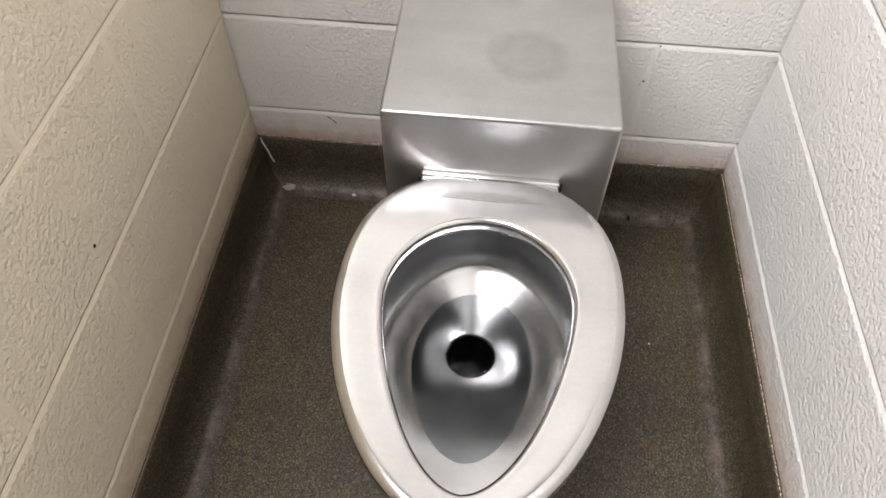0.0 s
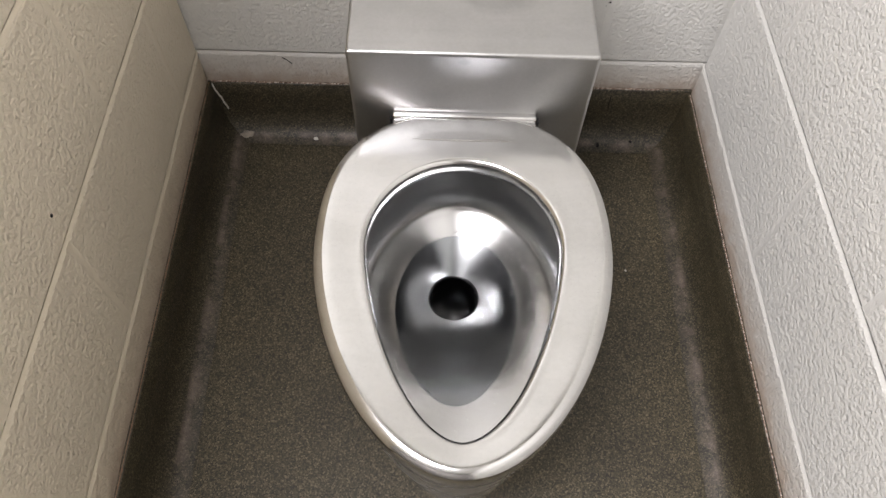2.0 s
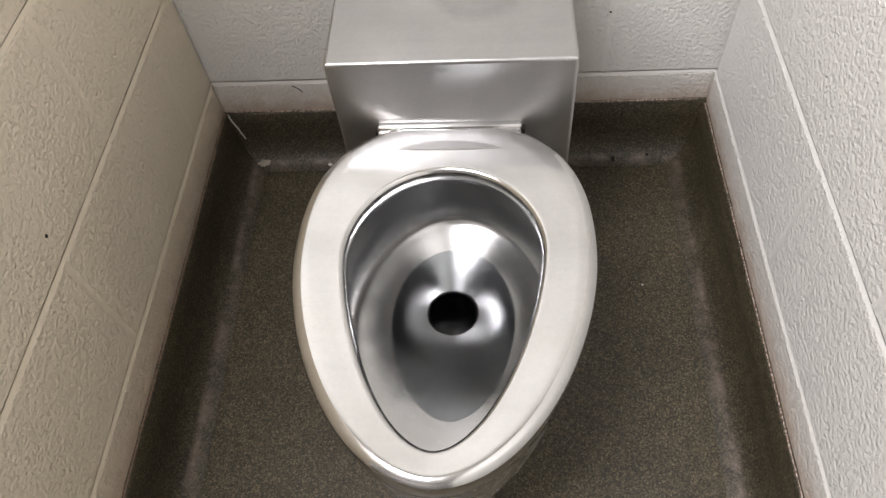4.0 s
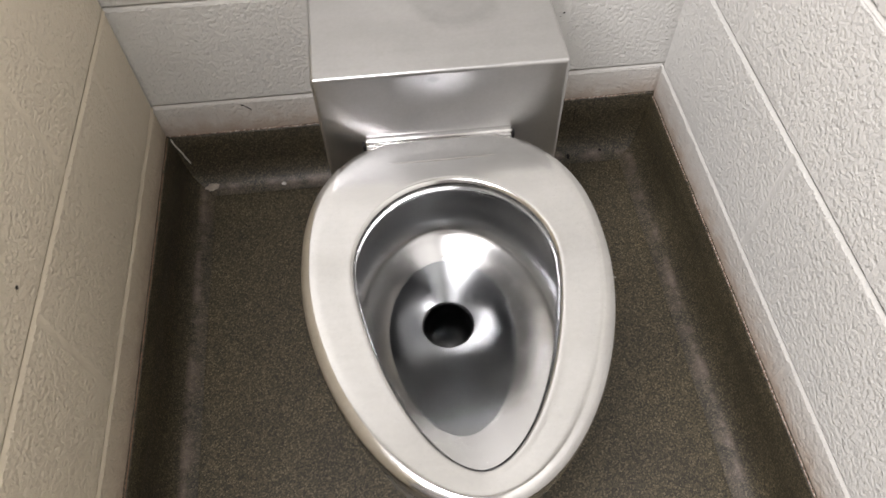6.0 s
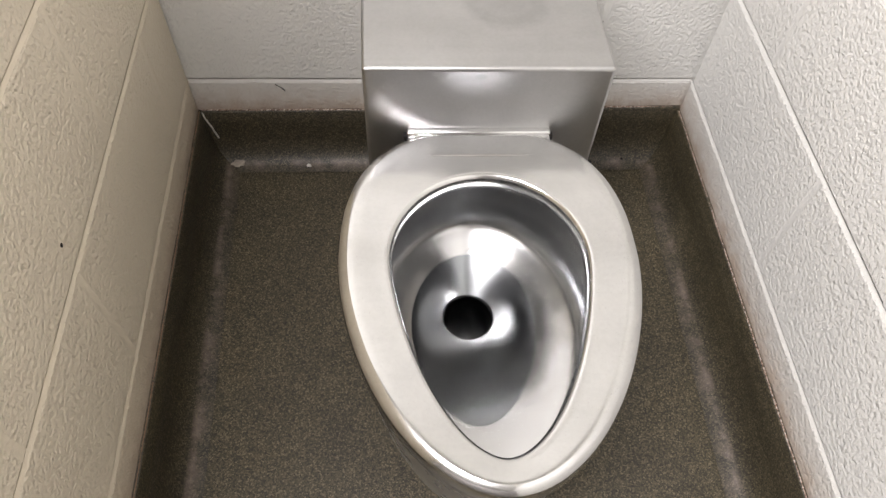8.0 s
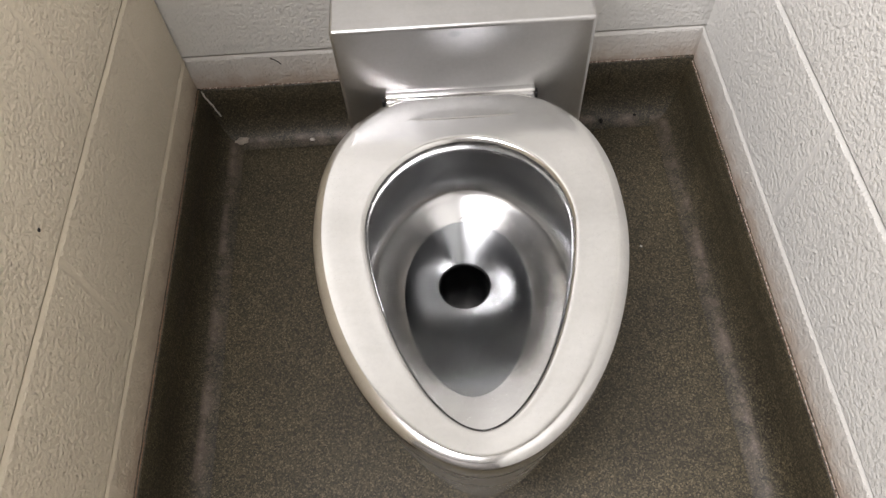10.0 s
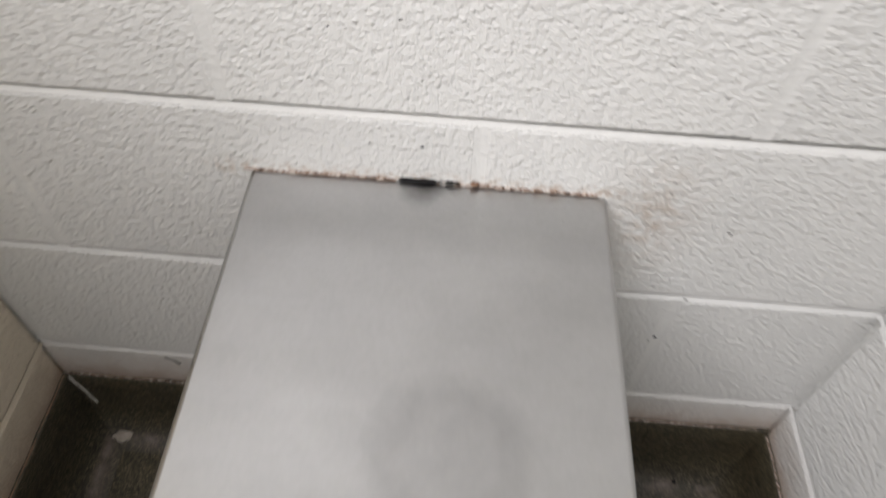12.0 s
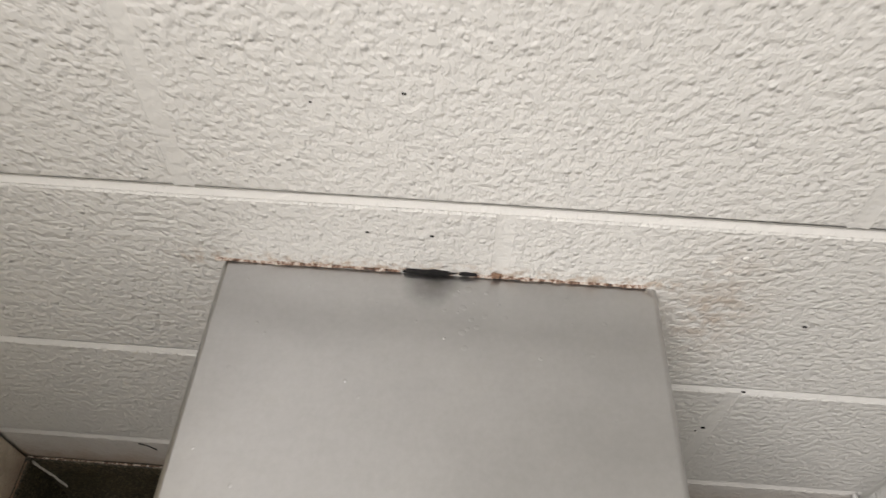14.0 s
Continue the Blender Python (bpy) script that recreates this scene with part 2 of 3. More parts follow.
WATER, wnt, wb = material("dim_tinted_water")
wnt.nodes.remove(wb)
# grey tint: the dimmer look of steel under water is put into the colour
clear = node(wnt, "ShaderNodeBsdfTransparent", Color=(0.74, 0.76, 0.78, 1))
sheen = node(wnt, "ShaderNodeBsdfGlossy", Roughness=0.03)
fres = node(wnt, "ShaderNodeFresnel", IOR=1.33)
both = wnt.nodes.new("ShaderNodeMixShader")
ripple = node(wnt, "ShaderNodeBump", Strength=0.08, Distance=0.001)
wnt.links.new(noise_tex(wnt, place_vec(wnt), 40, 2), ripple.inputs["Height"])
wnt.links.new(ripple.outputs[0], sheen.inputs["Normal"])
for a, b in ((fres.outputs[0], both.inputs[0]), (clear.outputs[0], both.inputs[1]), (sheen.outputs[0], both.inputs[2]), (both.outputs[0], wnt.nodes["Material Output"].inputs["Surface"])):
    wnt.links.new(a, b)


# ---- building helpers ----
def part(name, bm, mat, parent=None, label="", smooth=False):
    me = bpy.data.meshes.new(name)
    bm.normal_update()
    bm.to_mesh(me)
    bm.free()
    me.materials.append(mat)
    if smooth:
        for p in me.polygons:
            p.use_smooth = smooth is True or p.area < smooth
    ob = new(name, me)
    if parent is not None:
        ob.parent = parent
    if label:
        tagged(ob, label)
    return ob


def box_mesh(x0, y0, z0, x1, y1, z1, bevel=0.0, seg=2):
    bm = bmesh.new()
    bmesh.ops.create_cube(bm, size=1)
    for v in bm.verts:
        v.co = Vector(((x0 + x1) / 2 + v.co.x * (x1 - x0), (y0 + y1) / 2 + v.co.y * (y1 - y0), (z0 + z1) / 2 + v.co.z * (z1 - z0)))
    if bevel:
        bmesh.ops.bevel(bm, geom=bm.edges[:], offset=bevel, segments=seg, affect="EDGES", profile=0.5)
    return bm


def loft(rings, close_last=False, close_first=False):
    """Quads between rings of equal length, each ring closed on itself."""
    bm = bmesh.new()
    rows = [[bm.verts.new(p) for p in ring] for ring in rings]
    n = len(rows[0])
    for a, b in zip(rows, rows[1:]):
        for i in range(n):
            bm.faces.new((a[i], a[(i + 1) % n], b[(i + 1) % n], b[i]))
    if close_last:
        bm.faces.new(rows[-1])
    if close_first:
        bm.faces.new(rows[0][::-1])
    return bm


# ---- the setting ----
LEFT_TURN = 2.2          # the left wall stands a little askew
X_LEFT, X_RIGHT = -0.457, 0.465
LENGTH, HEIGHT = 2.45, 2.70
PARTITION, PARTITION_END = 1.202, 1.06
COURSE, BLOCK_LEN, JOINT_W = 0.2032, 0.4064, 0.0064
Z_C = 0.186

floor_ob = part("floor", box_mesh(-2.4, -2.5, -0.12, 0.7, 0.2, 0.0), RESIN)
tagged(floor_ob, "dark olive-brown speckled resin floor, worn and stained", "floor", kind="structure")
ceiling_ob = part("ceiling", box_mesh(-2.4, -2.5, HEIGHT, 0.7, 0.2, HEIGHT + 0.1), CEILING)
tagged(ceiling_ob, "plain white painted ceiling", "ceiling", kind="structure")
# unseen wall, added dark so that reflections in the steel stay dim
front = part("unseen_wall_front", box_mesh(-2.4, -2.5, 0, 0.7, -LENGTH, HEIGHT), FAR_WALL)
tagged(front, "plain unseen wall added to close the room, dark to dim reflections in the steel", "wall", kind="structure")

side = part("wall_side", box_mesh(-2.4, -LENGTH, 0, -2.25, 0.0, HEIGHT), JOINT)
tagged(side, "plain off-white painted wall beyond the partition", "wall", kind="structure")
beyond = part("wall_beyond", box_mesh(-2.4, 0.0, 0, X_LEFT - 0.055, 0.16, HEIGHT), JOINT)
tagged(beyond, "plain off-white painted wall beyond the partition", "wall", kind="structure")

# A wall frame: local x runs along the wall, local y into it, z up.
WALLS = {
    "wall_back": (pose(0, 0, 0), X_LEFT - 0.05, X_RIGHT + 0.05),
    "wall_left": (pose(X_LEFT, 0, 0, 0, 0, 90 + LEFT_TURN), -PARTITION_END, 0.0),
    "wall_right": (pose(X_RIGHT, 0, 0, 0, 0, -90), 0.0, LENGTH + 0.1),
}
JOINTS = {"wall_back": (0.271, 0.063), "wall_left": (-0.540, -0.337), "wall_right": (0.412, 0.604)}
wall_obs = {}
for wname, (m, a, b_) in WALLS.items():
    w = part(wname, box_mesh(a, 0.0090, 0.0, b_, 0.10 if wname == "wall_left" else 0.16, PARTITION if wname == "wall_left" else HEIGHT), JOINT_BOUNCE if wname == "wall_left" else JOINT)
    w.matrix_world = m
    wall_obs[wname] = w
tagged(wall_obs["wall_back"], "off-white painted concrete block wall, rust-stained above the cove base", "wall", kind="structure")
tagged(wall_obs["wall_left"], "painted concrete block wall with glossy pitted surface, warm bounced light put into its colour", "wall", kind="structure")
tagged(wall_obs["wall_right"], "off-white painted concrete block wall with glossy pitted surface", "wall", kind="structure")

# the cove base: a curved skirting of the floor resin
PROFILE = [(0.0, BASE_TOP), (0.004, BASE_TOP), (0.006, BASE_TOP - 0.002), (0.009, 0.075), (0.013, 0.045), (0.021, 0.024), (0.034, 0.010), (0.046, 0.004), (0.060, 0.0015)]


def cove(name, m, a, b_, rise=0.0):
    bm = bmesh.new()
    steps = 60
    rows = []
    for i in range(steps + 1):
        s = a + (b_ - a) * i / steps
        row = []
        for j, (d, z) in enumerate(PROFILE):
            lift = (noise.noise(Vector((s * 30, 3.1, m.translation.x * 7))) * 0.0022 + rise * (i / steps - 0.5)) if j < 3 else 0
            wob = noise.noise(Vector((s * 9, j * 0.7, m.translation.x * 5))) * 0.0015 if 2 < j < 8 else 0
            row.append(bm.verts.new((s, -d - wob, z + lift)))
        rows.append(row)
    for r0, r1 in zip(rows, rows[1:]):
        for j in range(len(PROFILE) - 1):
            bm.faces.new((r0[j], r0[j + 1], r1[j + 1], r1[j]))
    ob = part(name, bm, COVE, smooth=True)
    ob.matrix_world = m
    tagged(ob, "dark speckled resin cove base, curving into the floor", "cove base", kind="structure")
    return ob


cove("baseboard_back", WALLS["wall_back"][0], X_LEFT, X_RIGHT, 0.010)
cove("baseboard_left", WALLS["wall_left"][0], -PARTITION_END, -0.004)
cove("baseboard_right", WALLS["wall_right"][0], 0.004, LENGTH, 0.0)

# ---- the toilet ----
CX = 0.0225
N = 120


def egg(z, a, yc, rear, fore, p_f=1.75, e_f=0.53, p_r=2.6, e_r=0.45, cx=CX, y_max=None):
    """A ring: half width a at yc, going back by rear and forward (to -y) by fore; the fore end is the narrower."""
    ring = []
    for i in range(N):
        t = 2 * math.pi * i / N
        s, c = math.sin(t), math.cos(t)
        p, e, ext = (p_r, e_r, rear) if c >= 0 else (p_f, e_f, fore)
        u = min(1.0, abs(c))
        w = (1 - u ** p) ** e if u < 1 else 0.0
        y = yc + math.copysign(u * ext, c)
        if y_max is not None:
            y = min(y, y_max)
        ring.append(Vector((cx + math.copysign(w, s) * a if abs(s) > 1e-9 else cx, y, z)))
    return ring


def inward(ring, d):
    """The same ring drawn in by d (out, if negative), kept at its own height."""
    n, res = len(ring), []
    for i, p in enumerate(ring):
        t = ring[(i + 1) % n] - ring[i - 1]
        k = Vector((-t.y, t.x, 0)).normalized()
        res.append(p - k * d)
    return res


def at_z(ring, z):
    return [Vector((p.x, p.y, z)) for p in ring]


toilet = new("toilet")
toilet.location = (0, 0, 0)
tagged(toilet, "stainless steel toilet welded to a boxy steel shroud on the wall", "toilet")

SY, SZ = -0.357, 0.523
bm = box_mesh(-0.1175, SY, 0.0, 0.1745, 0.0050, SZ)
for v in bm.verts:
    if v.co.y > -0.1:      # it stands a touch askew and is wider at the wall
        v.co.x = -0.129 if v.co.x < 0 else 0.172
bmesh.ops.bevel(bm, geom=bm.edges[:], offset=0.0045, segments=4, affect="EDGES", profile=0.5)
part("shroud", bm, SHROUD, toilet, "brushed steel box with a round water mark on its flat top", 0.004)

RZ, DISH = 0.425, 0.0040
outer = egg(0, 0.168, -0.540, 0.193, 0.264)
inner = egg(0, 0.1085, -0.545, 0.114, 0.220, 1.5, 0.55, 2.0, 0.5)
sign = 1.0 if (inward(outer, 0.01)[0] - Vector((CX, -0.54, 0))).length < (outer[0] - Vector((CX, -0.54, 0))).length else -1.0
rings = []
for d, z in ((0.014, RZ - 0.034), (0.004, RZ - 0.032), (0.0, RZ - 0.026), (0.0, RZ - 0.014), (0.001, RZ - 0.007), (0.0035, RZ - 0.0028), (0.007, RZ - 0.0008), (0.011, RZ + 0.0006), (0.0125, RZ + 0.0008)):
    rings.append(at_z(inward(outer, sign * d), z))
mid_o, mid_i = inward(outer, sign * 0.0125), inward(inner, -sign * 0.0085)
for k in (0.25, 0.5, 0.75):
    rings.append([Vector((o.x * (1 - k) + i.x * k, o.y * (1 - k) + i.y * k, RZ + 0.0008 - DISH * k)) for o, i in zip(mid_o, mid_i)])
for d, z in ((-0.0085, RZ), (-0.007, RZ), (-0.0045, RZ - 0.0006), (-0.002, RZ - 0.0025), (-0.0004, RZ - 0.006), (0.0, RZ - 0.011), (0.0005, RZ - 0.018), (-0.002, RZ - 0.023), (-0.012, RZ - 0.025)):
    rings.append(at_z(inward(inner, sign * d), z + 0.0008 - DISH))
part("rim", loft(rings), RIM, toilet, "wide polished steel rim, scuffed and hazy", True)

# flange that joins the rim to the shroud, with its weld bead
bm = box_mesh(CX - 0.089, -0.400, RZ - 0.010, CX + 0.089, SY + 0.002, RZ - 0.0008, 0.002)
part("flange", bm, RIM, toilet)
bm = box_mesh(CX - 0.090, SY - 0.009, RZ - 0.004, CX + 0.090, SY + 0.002, RZ + 0.004, 0.003, 3)
part("weld_bead", bm, RIM, toilet, "", True)

# solid black slips paint the shade in the gaps at the weld ends
for sx in (-1, 1):
    part("notch_shade", box_mesh(CX + sx * 0.0915 - 0.002, SY - 0.008, RZ - 0.014, CX + sx * 0.0915 + 0.002, SY + 0.001, RZ - 0.003, 0.001), BLACK, toilet, "black slip painting the shade of the gap at the end of the weld")

# bowl
DX, DY, DZ, DR = 0.017, -0.492, 0.185, 0.0350      # the drain

def bowl_ring(f, z, grow=0.0):
    """An outline of the bowl: f runs from 0 at the drain to 1 at the upright wall under the rim."""
    yc = DY - 0.053 * f
    rear, fore = DY + DR + 0.0015 + 0.0885 * f, DY - DR - 0.0015 - 0.242 * f
    return egg(z, DR + 0.0015 + 0.082 * f + 0.016 * f ** 4 + grow, yc, rear - yc + grow, yc - fore + grow, 2.0 - 0.45 * f, 0.5 + 0.045 * f, 2.0, 0.5, DX + (CX - DX) * f)


# a shallow dished floor, a tight turn, then an upright wall
FLOOR_RISE = 0.0545
PRESSED = [(1.10, 0.402), (1.10, 0.34)]
PRESSED += [(1.10 - 0.20 * (1 - math.cos(math.radians(a))), 0.290 - 0.053 * math.sin(math.radians(a))) for a in range(0, 72, 7)]
PRESSED += [(f / 24, DZ + 0.0015 + FLOOR_RISE * f / 24 + 0.0012 * math.sin(math.pi * f / 24)) for f in range(22, -1, -1)]
rings = [bowl_ring(f, z) for f, z in PRESSED]
part("bowl", loft(rings), BOWL, toilet, "polished steel bowl narrowing to a round drain", True)
rings = [egg(DZ + dz, DR + dr, DY, DR + dr, DR + dr, 2, 0.5, 2, 0.5, DX) for dz, dr in ((0.0004, 0.0030), (0.0014, 0.0012), (0.0004, -0.0006), (-0.003, -0.0018), (-0.015, -0.0022), (-0.10, -0.0022))]
part("drain_pipe", loft(rings, True), PIPE, toilet, "open drain pipe, its inner shade put into the steel tone", True)

# outside skirt down to the floor
rings = []
for k in range(13):
    f = k / 12
    sh = 1 - 0.42 * (f ** 2.5)
    rings.append(egg(RZ - 0.03 - f * (RZ - 0.03), 0.163 * sh, -0.520 + 0.03 * f, 0.170, 0.282 * (1 - 0.45 * f ** 2.5), y_max=SY + 0.001))
part("skirt", loft(rings), SKIRT, toilet, "", True)

# water standing in the bowl
pool = bowl_ring(0.56, DZ + 0.0028 + FLOOR_RISE * 0.56, 0.0004)
bm = bmesh.new()
bm.faces.new([bm.verts.new(p) for p in pool][::-1])
water = part("water", bm, WATER)
water.visible_shadow = False
tagged(water, "clear shallow water over the drain of the bowl, its dim look put into a grey tint", "water")


# ---- the blocks of the walls ----
def block_mesh(length, height, mat):
    """A block's face with softened, slightly drooping arrises."""
    bm = bmesh.new()
    hl, hh, c = length / 2, height / 2, 0.0030
    rings = []
    for inset, y in ((0.0, 0.012), (0.0, 0.0030), (c * 0.45, 0.0009), (c, 0.0)):
        rings.append([(-hl + inset, y, -hh + inset), (hl - inset, y, -hh + inset), (hl - inset, y, hh - inset), (-hl + inset, y, hh - inset)])
    rows = [[bm.verts.new(p) for p in r] for r in rings]
    for r0, r1 in zip(rows, rows[1:]):
        for i in range(4):
            bm.faces.new((r0[i], r0[(i + 1) % 4], r1[(i + 1) % 4], r1[i]))
    bm.faces.new(rows[-1])
    bm.normal_update()
    me = bpy.data.meshes.new("block")
    bm.to_mesh(me)
    bm.free()
    me.materials.append(mat)
    return me


block_meshes = {}
perp = {wname: bmesh.new() for wname in WALLS}
upright = {wname: bmesh.new() for wname in WALLS}
for wname, (m, a, b_) in WALLS.items():
    even, odd = JOINTS[wname]
    z0, k = Z_C - COURSE, 0
    top_z = PARTITION if wname == "wall_left" else HEIGHT
    while z0 < top_z - 0.03:
        z1 = min(z0 + COURSE, top_z)
        first = (even, odd)[k % 2 == 0]
        x = first - BLOCK_LEN * math.ceil((first - a) / BLOCK_LEN)
        lo_z = max(z0, 0.0)
        while x < b_:
            x0, x1 = max(x, a), min(x + BLOCK_LEN, b_)
            if x1 - x0 > 0.03:
                key = (round(x1 - x0 - JOINT_W, 4), round(z1 - lo_z - JOINT_W, 4))
                key = (*key, BLOCK_BOUNCE if wname == "wall_left" else BLOCK)
                if key not in block_meshes:
                    block_meshes[key] = block_mesh(*key)
                ob = new("block", block_meshes[key])
                ob.parent = wall_obs[wname]
                ob.location = ((x0 + x1) / 2, 0, (lo_z + z1) / 2)
            if a + 0.02 < x1 < b_ - 0.02:
                # the upright joint is struck almost flush
                bm = upright[wname]
                hw = JOINT_W / 2 + 0.0036
                vs = [bm.verts.new(p) for p in ((x1 - hw, 0.0001, lo_z + 0.004), (x1 - hw * 0.6, 0.0005, lo_z + 0.004), (x1, 0.0009, lo_z + 0.004), (x1 + hw * 0.6, 0.0005, lo_z + 0.004), (x1 + hw, 0.0001, lo_z + 0.004),
                                                (x1 - hw, 0.0001, z1 - 0.004), (x1 - hw * 0.6, 0.0005, z1 - 0.004), (x1, 0.0009, z1 - 0.004), (x1 + hw * 0.6, 0.0005, z1 - 0.004), (x1 + hw, 0.0001, z1 - 0.004))]
                for q in range(4):
                    bm.faces.new((vs[q], vs[q + 1], vs[q + 6], vs[q + 5]))
            x += BLOCK_LEN
        # bed joint: tooled hollow, deeper under the upper block
        if z1 < top_z - 0.01:
            bm = perp[wname]
            prof = ((0.0036, 0.0006), (0.0028, 0.0028), (0.0010, 0.0024), (-0.0014, 0.0013), (-0.0036, 0.0003))
            n_seg = 24
            rows = []
            for i in range(n_seg + 1):
                xx = a + (b_ - a) * i / n_seg
                wv = noise.noise(Vector((xx * 5, z1 * 9, even * 10))) * 0.0012
                rows.append([bm.verts.new((xx, y, z1 + dz + wv)) for dz, y in prof])
            for r0, r1 in zip(rows, rows[1:]):
                for j in range(len(prof) - 1):
                    bm.faces.new((r0[j], r0[j + 1], r1[j + 1], r1[j]))
        z0 += COURSE
        k += 1

for wname, bm in upright.items():
    part("mortar", bm, JOINT_BOUNCE if wname == "wall_left" else JOINT, wall_obs[wname], smooth=True)
for wname, bm in perp.items():
    part("mortar", bm, JOINT_BOUNCE if wname == "wall_left" else JOINT, wall_obs[wname], smooth=True)


# ---- small things ----
def ragged_bead(name, a, b_, m, size, mat, label, z, skip=()):
    """A thin, crumbling bead along local x, broken where skip says."""
    bm = bmesh.new()
    n = int((b_ - a) / 0.003)
    rows = []
    for i in range(n + 1):
        x = a + (b_ - a) * i / n
        if any(lo < x < hi for lo, hi in skip):
            rows.append(None)
            continue
        w = size * (0.55 + 0.9 * abs(noise.noise(Vector((x * 140, z * 40, 1.7)))) + 0.5 * abs(noise.noise(Vector((x * 420, z * 40, 4.2)))))
        dz = noise.noise(Vector((x * 45, z * 30, 7.7))) * size * 0.5
        rows.append([bm.verts.new((x, y * w, z + dz + q * w)) for y, q in ((0.3, 1.25), (-0.55, 0.75), (-0.9, 0.0), (-0.6, -0.7), (0.3, -1.0))])
    for r0, r1 in zip(rows, rows[1:]):
        if r0 and r1:
            for j in range(4):
                bm.faces.new((r0[j], r0[j + 1], r1[j + 1], r1[j]))
    ob = part(name, bm, mat)
    ob.matrix_world = m
    return tagged(ob, label, "caulk", kind="structure")


M_BACK, M_LEFT, M_RIGHT = (WALLS[k][0] for k in ("wall_back", "wall_left", "wall_right"))
ragged_bead("trim_shroud", -0.134, 0.164, M_BACK, 0.0017, CRUST, "cracked, rust-stained caulk bead between steel box and wall", 0.5245, ((-0.004, 0.028), (0.034, 0.041)))
ragged_bead("trim_base_back", X_LEFT, -0.137, M_BACK @ pose(0, -0.003, 0), 0.0013, CRUST, "flaking brown paint edge above the cove base", BASE_TOP - 0.002)
ragged_bead("trim_base_back", 0.167, X_RIGHT, M_BACK @ pose(0, -0.003, 0.002), 0.0015, CRUST, "flaking cream paint edge above the cove base", BASE_TOP + 0.002)
ragged_bead("trim_base_left", -PARTITION_END, -0.01, M_LEFT @ pose(0, -0.003, 0), 0.0012, RUST, "thin brown paint edge above the cove base", BASE_TOP)
ragged_bead("trim_base_right", 0.01, LENGTH, M_RIGHT @ pose(0, -0.003, 0), 0.0013, CRUST, "flaking cream paint edge above the cove base", BASE_TOP)


def blot(name, centre, normal, rx, ry, mat, label, seed, height=0.0012, category="stain", turn=0.0):
    """A small uneven raised blot on a surface."""
    bm = bmesh.new()
    rot = Vector(normal).to_track_quat("Z", "Y").to_matrix().to_4x4() @ pose(0, 0, 0, 0, 0, turn)
    n = 28
    rings = []
    for f, h in ((1.0, -0.0006), (0.9, 0.5), (0.6, 0.9)):
        ring = []
        for i in range(n):
            t = 2 * math.pi * i / n
            k = f * (1 + 0.35 * noise.noise(Vector((math.cos(t) * 1.6, math.sin(t) * 1.6, seed * 3.7))) + 0.35 * noise.noise(Vector((math.cos(t) * 5, math.sin(t) * 5, seed * 1.3))))
            ring.append(bm.verts.new((rx * k * math.cos(t), ry * k * math.sin(t), h if h < 0 else height * h)))
        rings.append(ring)
    for r0, r1 in zip(rings, rings[1:]):
        for i in range(n):
            bm.faces.new((r0[i], r0[(i + 1) % n], r1[(i + 1) % n], r1[i]))
    bm.faces.new(rings[-1])
    ob = part(name, bm, mat, smooth=True)
    ob.matrix_world = Matrix.Translation(centre) @ rot
    return tagged(ob, label, category)


# near-black patches paint the shade inside the gaps; the third is rust
blot("wall_hole_patch", (0.014, -0.0006, 0.5255), (0, -1, 0), 0.019, 0.0034, BLACK, "broken gap in the wall above the steel box, its shade a raised near-black patch", 1, 0.0008, "hole")
blot("wall_hole_patch", (0.042, -0.0004, 0.5262), (0, -1, 0), 0.006, 0.0024, BLACK, "small chip in the caulk by the wall, its shade a raised near-black patch", 2, 0.0008, "hole")
blot("wall_hole_patch", (0.061, -0.0006, 0.5272), (0, -1, 0), 0.0035, 0.0028, RUST, "rusty chip in the wall at an upright joint", 3, 0.0010, "hole")
blot("glue_blob", (-0.400, -0.040, 0.0085), (0, -0.15, 1), 0.012, 0.008, GLUE, "pale dried blob on the floor near the corner", 4, 0.002, "blob")
blot("glue_blob", (-0.262, -0.045, 0.0055), (0, -0.15, 1), 0.005, 0.0030, DRIP, "small white dried blob on the floor by the wall", 5, 0.0015, "blob")
blot("floor_speck", (0.306, -0.043, 0.0065), (0, -0.15, 1), 0.0035, 0.006, BLACK, "black speck on the floor by the cove base", 6)
blot("floor_speck", (0.372, -0.036, 0.010), (0, -0.2, 1), 0.003, 0.003, BLACK, "black speck on the floor by the cove base", 7)
blot("floor_speck", (0.330, -0.331, 0.0004), (0, 0, 1), 0.0018, 0.0022, DRIP, "tiny white speck on the floor", 8, 0.0006)
for i, (x, z, r) in enumerate(((0.285, 0.490, 0.0022), (0.278, 0.388, 0.0018), (0.267, 0.316, 0.0026), (0.017, 0.564, 0.0016), (-0.025, 0.564, 0.0013),
                               (0.002, 0.677, 0.0015), (-0.048, 0.668, 0.0009), (0.262, 0.309, 0.0014))):
    blot("wall_speck", (x, -0.0002, z), (0, -1, 0), r * 0.9, r * 0.5, BLACK, "tiny dark speck on the painted block wall", 10 + i, 0.0005)
for i, (x, z, r) in enumerate(((0.213, 0.545, 0.0042), (0.200, 0.556, 0.0030), (0.235, 0.540, 0.0026), (0.218, 0.562, 0.003))):
    blot("paint_lump", (x, -0.0002, z), (0, -1, 0), r * 0.7, r * 0.6, JOINT, "raised lump of off-white paint on the wall", 30 + i, r * 0.25, "paint lump")
blot("wall_speck", M_LEFT @ Vector((-0.530, -0.0004, 0.431)), M_LEFT.to_3x3() @ Vector((0, -1, 0)), 0.0022, 0.0030, BLACK, "tiny dark speck on the painted block wall", 40, 0.0005)


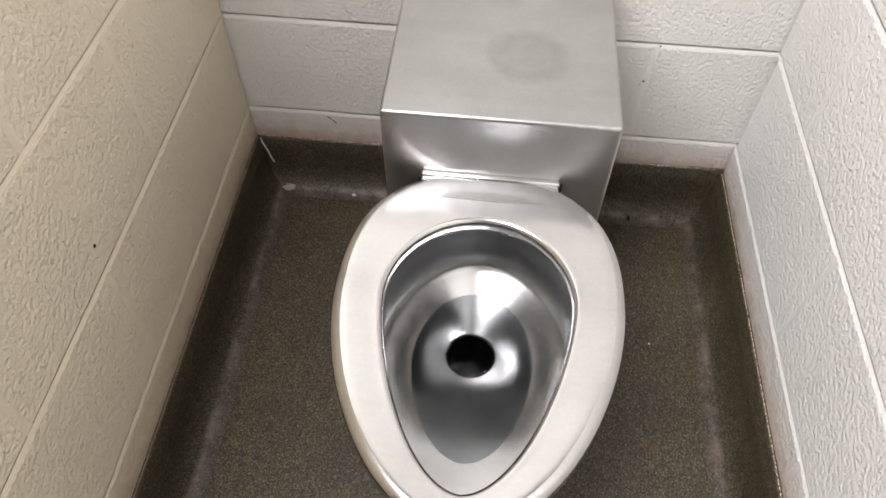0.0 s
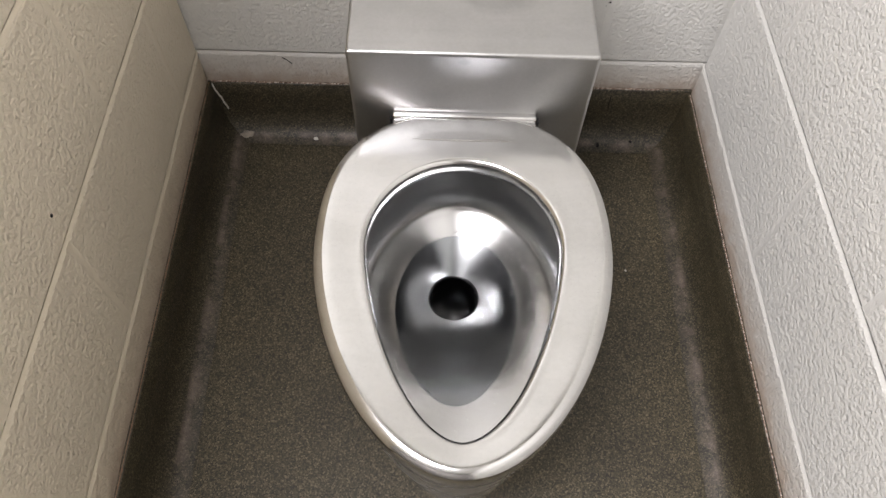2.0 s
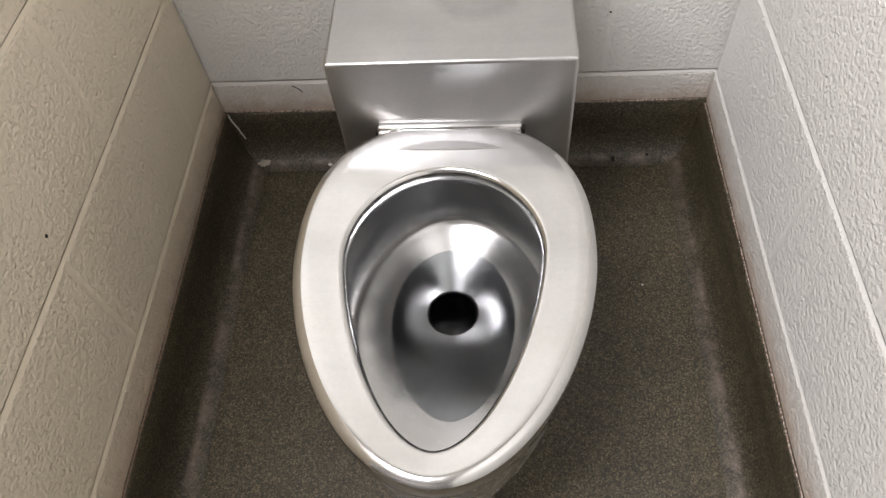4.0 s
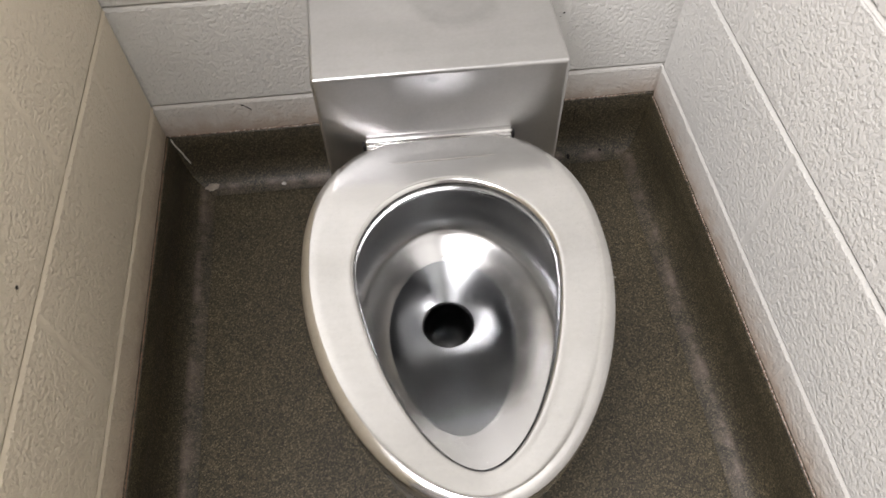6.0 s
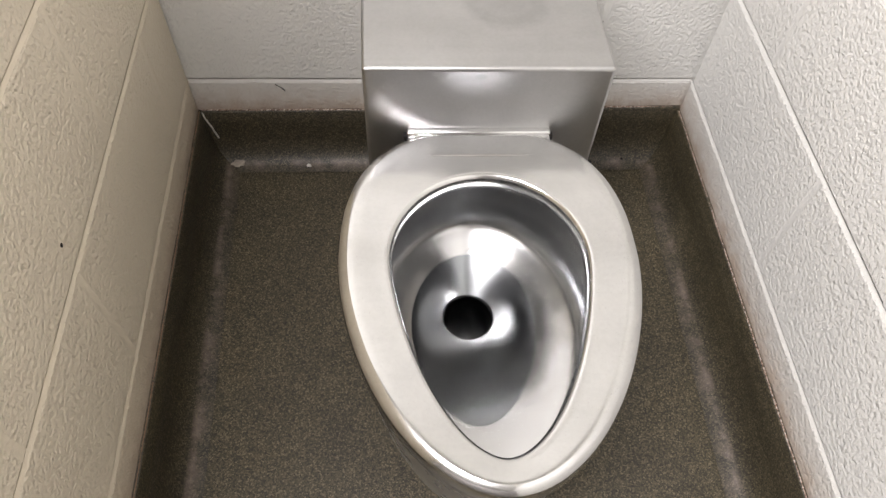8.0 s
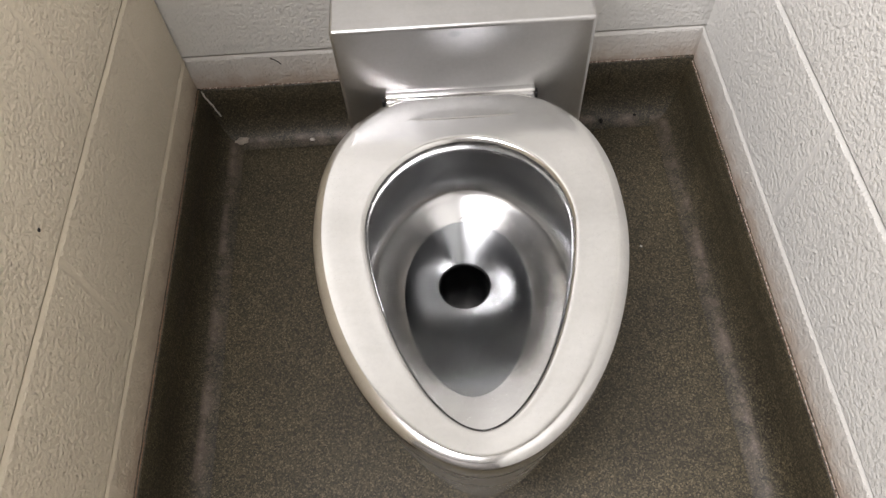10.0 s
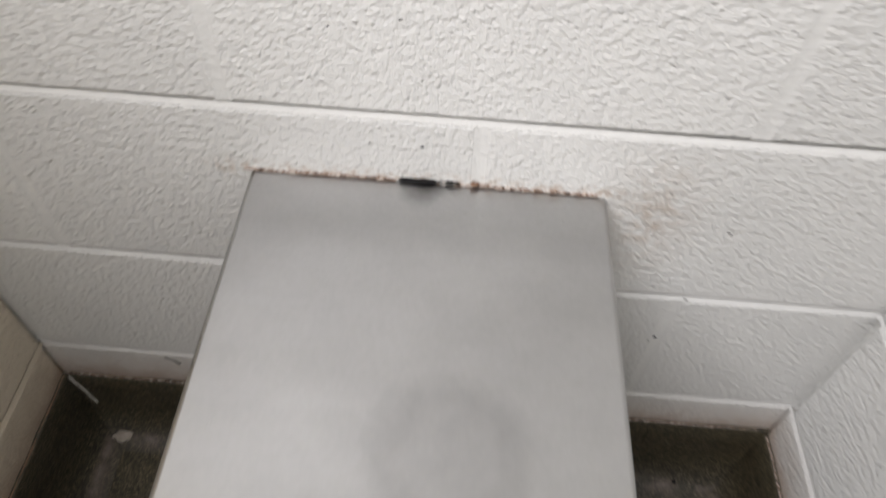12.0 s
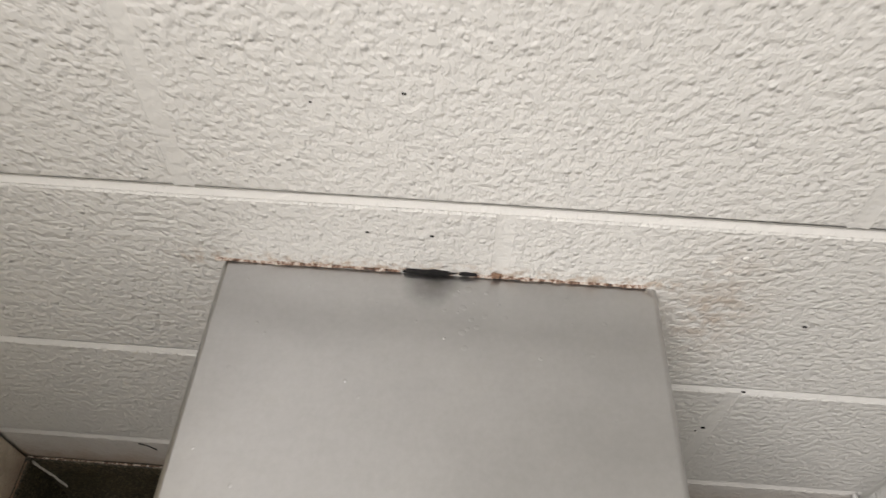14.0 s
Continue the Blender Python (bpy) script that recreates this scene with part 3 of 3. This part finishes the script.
def thread(name, points, r, mat, label, category):
    """A thin wavering line of paint or dirt."""
    cu = bpy.data.curves.new(name, "CURVE")
    cu.dimensions, cu.bevel_depth, cu.bevel_resolution, cu.use_fill_caps = "3D", r, 2, True
    sp = cu.splines.new("POLY")
    sp.points.add(len(points) - 1)
    for p, co in zip(sp.points, points):
        p.co, p.radius = (*co, 1), 0.7 + random.random() * 0.6
    ob = new(name, cu)
    dg = bpy.context.evaluated_depsgraph_get()
    me = bpy.data.meshes.new_from_object(ob.evaluated_get(dg))
    bpy.data.objects.remove(ob)
    me.materials.clear()
    me.materials.append(mat)
    return tagged(new(name, me), label, category)


def cove_depth(z):
    for (d0, z0), (d1, z1) in zip(PROFILE[1:], PROFILE[2:]):
        if z1 <= z <= z0:
            return d0 + (d1 - d0) * (z0 - z) / max(1e-6, z0 - z1)
    return PROFILE[-1][0]


drip = []
for i in range(13):
    f = i / 12
    z = 0.113 - 0.062 * f
    drip.append((X_LEFT + 0.005 + 0.020 * f + noise.noise(Vector((f * 6, 0, 0))) * 0.0015, -cove_depth(z) - 0.0005, z))
thread("paint_drip", drip, 0.0016, DRIP, "white paint drip running down the dark cove base", "paint drip")
thread("crack", [(0.315 + noise.noise(Vector((i * 0.7, 2, 0))) * 0.002, -cove_depth(0.105 - 0.035 * i / 8) - 0.0001, 0.105 - 0.035 * i / 8) for i in range(9)], 0.0007, BLACK, "thin dark crack in the cove base", "crack")
thread("scratch", [(-0.305 + 0.016 * i / 6, -0.0004, 0.176 - 0.014 * (i / 6) ** 1.6) for i in range(7)], 0.0008, BLACK, "short curved dark scratch on the wall", "scratch")

# a bright scratch on the floor of the bowl, behind the drain
thread("scratch", [bowl_ring(f, DZ + 0.0018 + FLOOR_RISE * f + 0.0012 * math.sin(math.pi * f))[k] for f, k in ((0.60, -1), (0.63, 0), (0.66, 1), (0.69, 1), (0.72, 2), (0.76, 3))],
       0.00045, DRIP, "fine pale scratch on the steel bowl behind the drain", "scratch")

# drops and dried splashes on the steel box
rnd = random.Random(5)
bm = bmesh.new()


def dome(bm, x, y, z, r, h):
    n = 10
    rings = []
    for f, k in ((1.0, 0.0), (0.8, 0.6), (0.4, 0.95)):
        rings.append([bm.verts.new((x + r * f * math.cos(2 * math.pi * i / n), y + r * f * 0.85 * math.sin(2 * math.pi * i / n), z + h * k)) for i in range(n)])
    for r0, r1 in zip(rings, rings[1:]):
        for i in range(n):
            bm.faces.new((r0[i], r0[(i + 1) % n], r1[(i + 1) % n], r1[i]))
    bm.faces.new(rings[-1])


for i in range(34):
    x, y = rnd.uniform(-0.11, 0.145), -0.012 - 0.22 * rnd.random() ** 1.5
    dome(bm, x, y, SZ, rnd.uniform(0.0007, 0.0018), 0.00020)
for i in range(16):
    dome(bm, 0.045 + rnd.gauss(0, 0.009), -0.030 + rnd.gauss(0, 0.011), SZ, rnd.uniform(0.0012, 0.0032), 0.00016)
drops = part("water_drops", bm, SHROUD, smooth=True)
tagged(drops, "scattered dried drops and splashes on the steel top", "drops", kind="stuff")
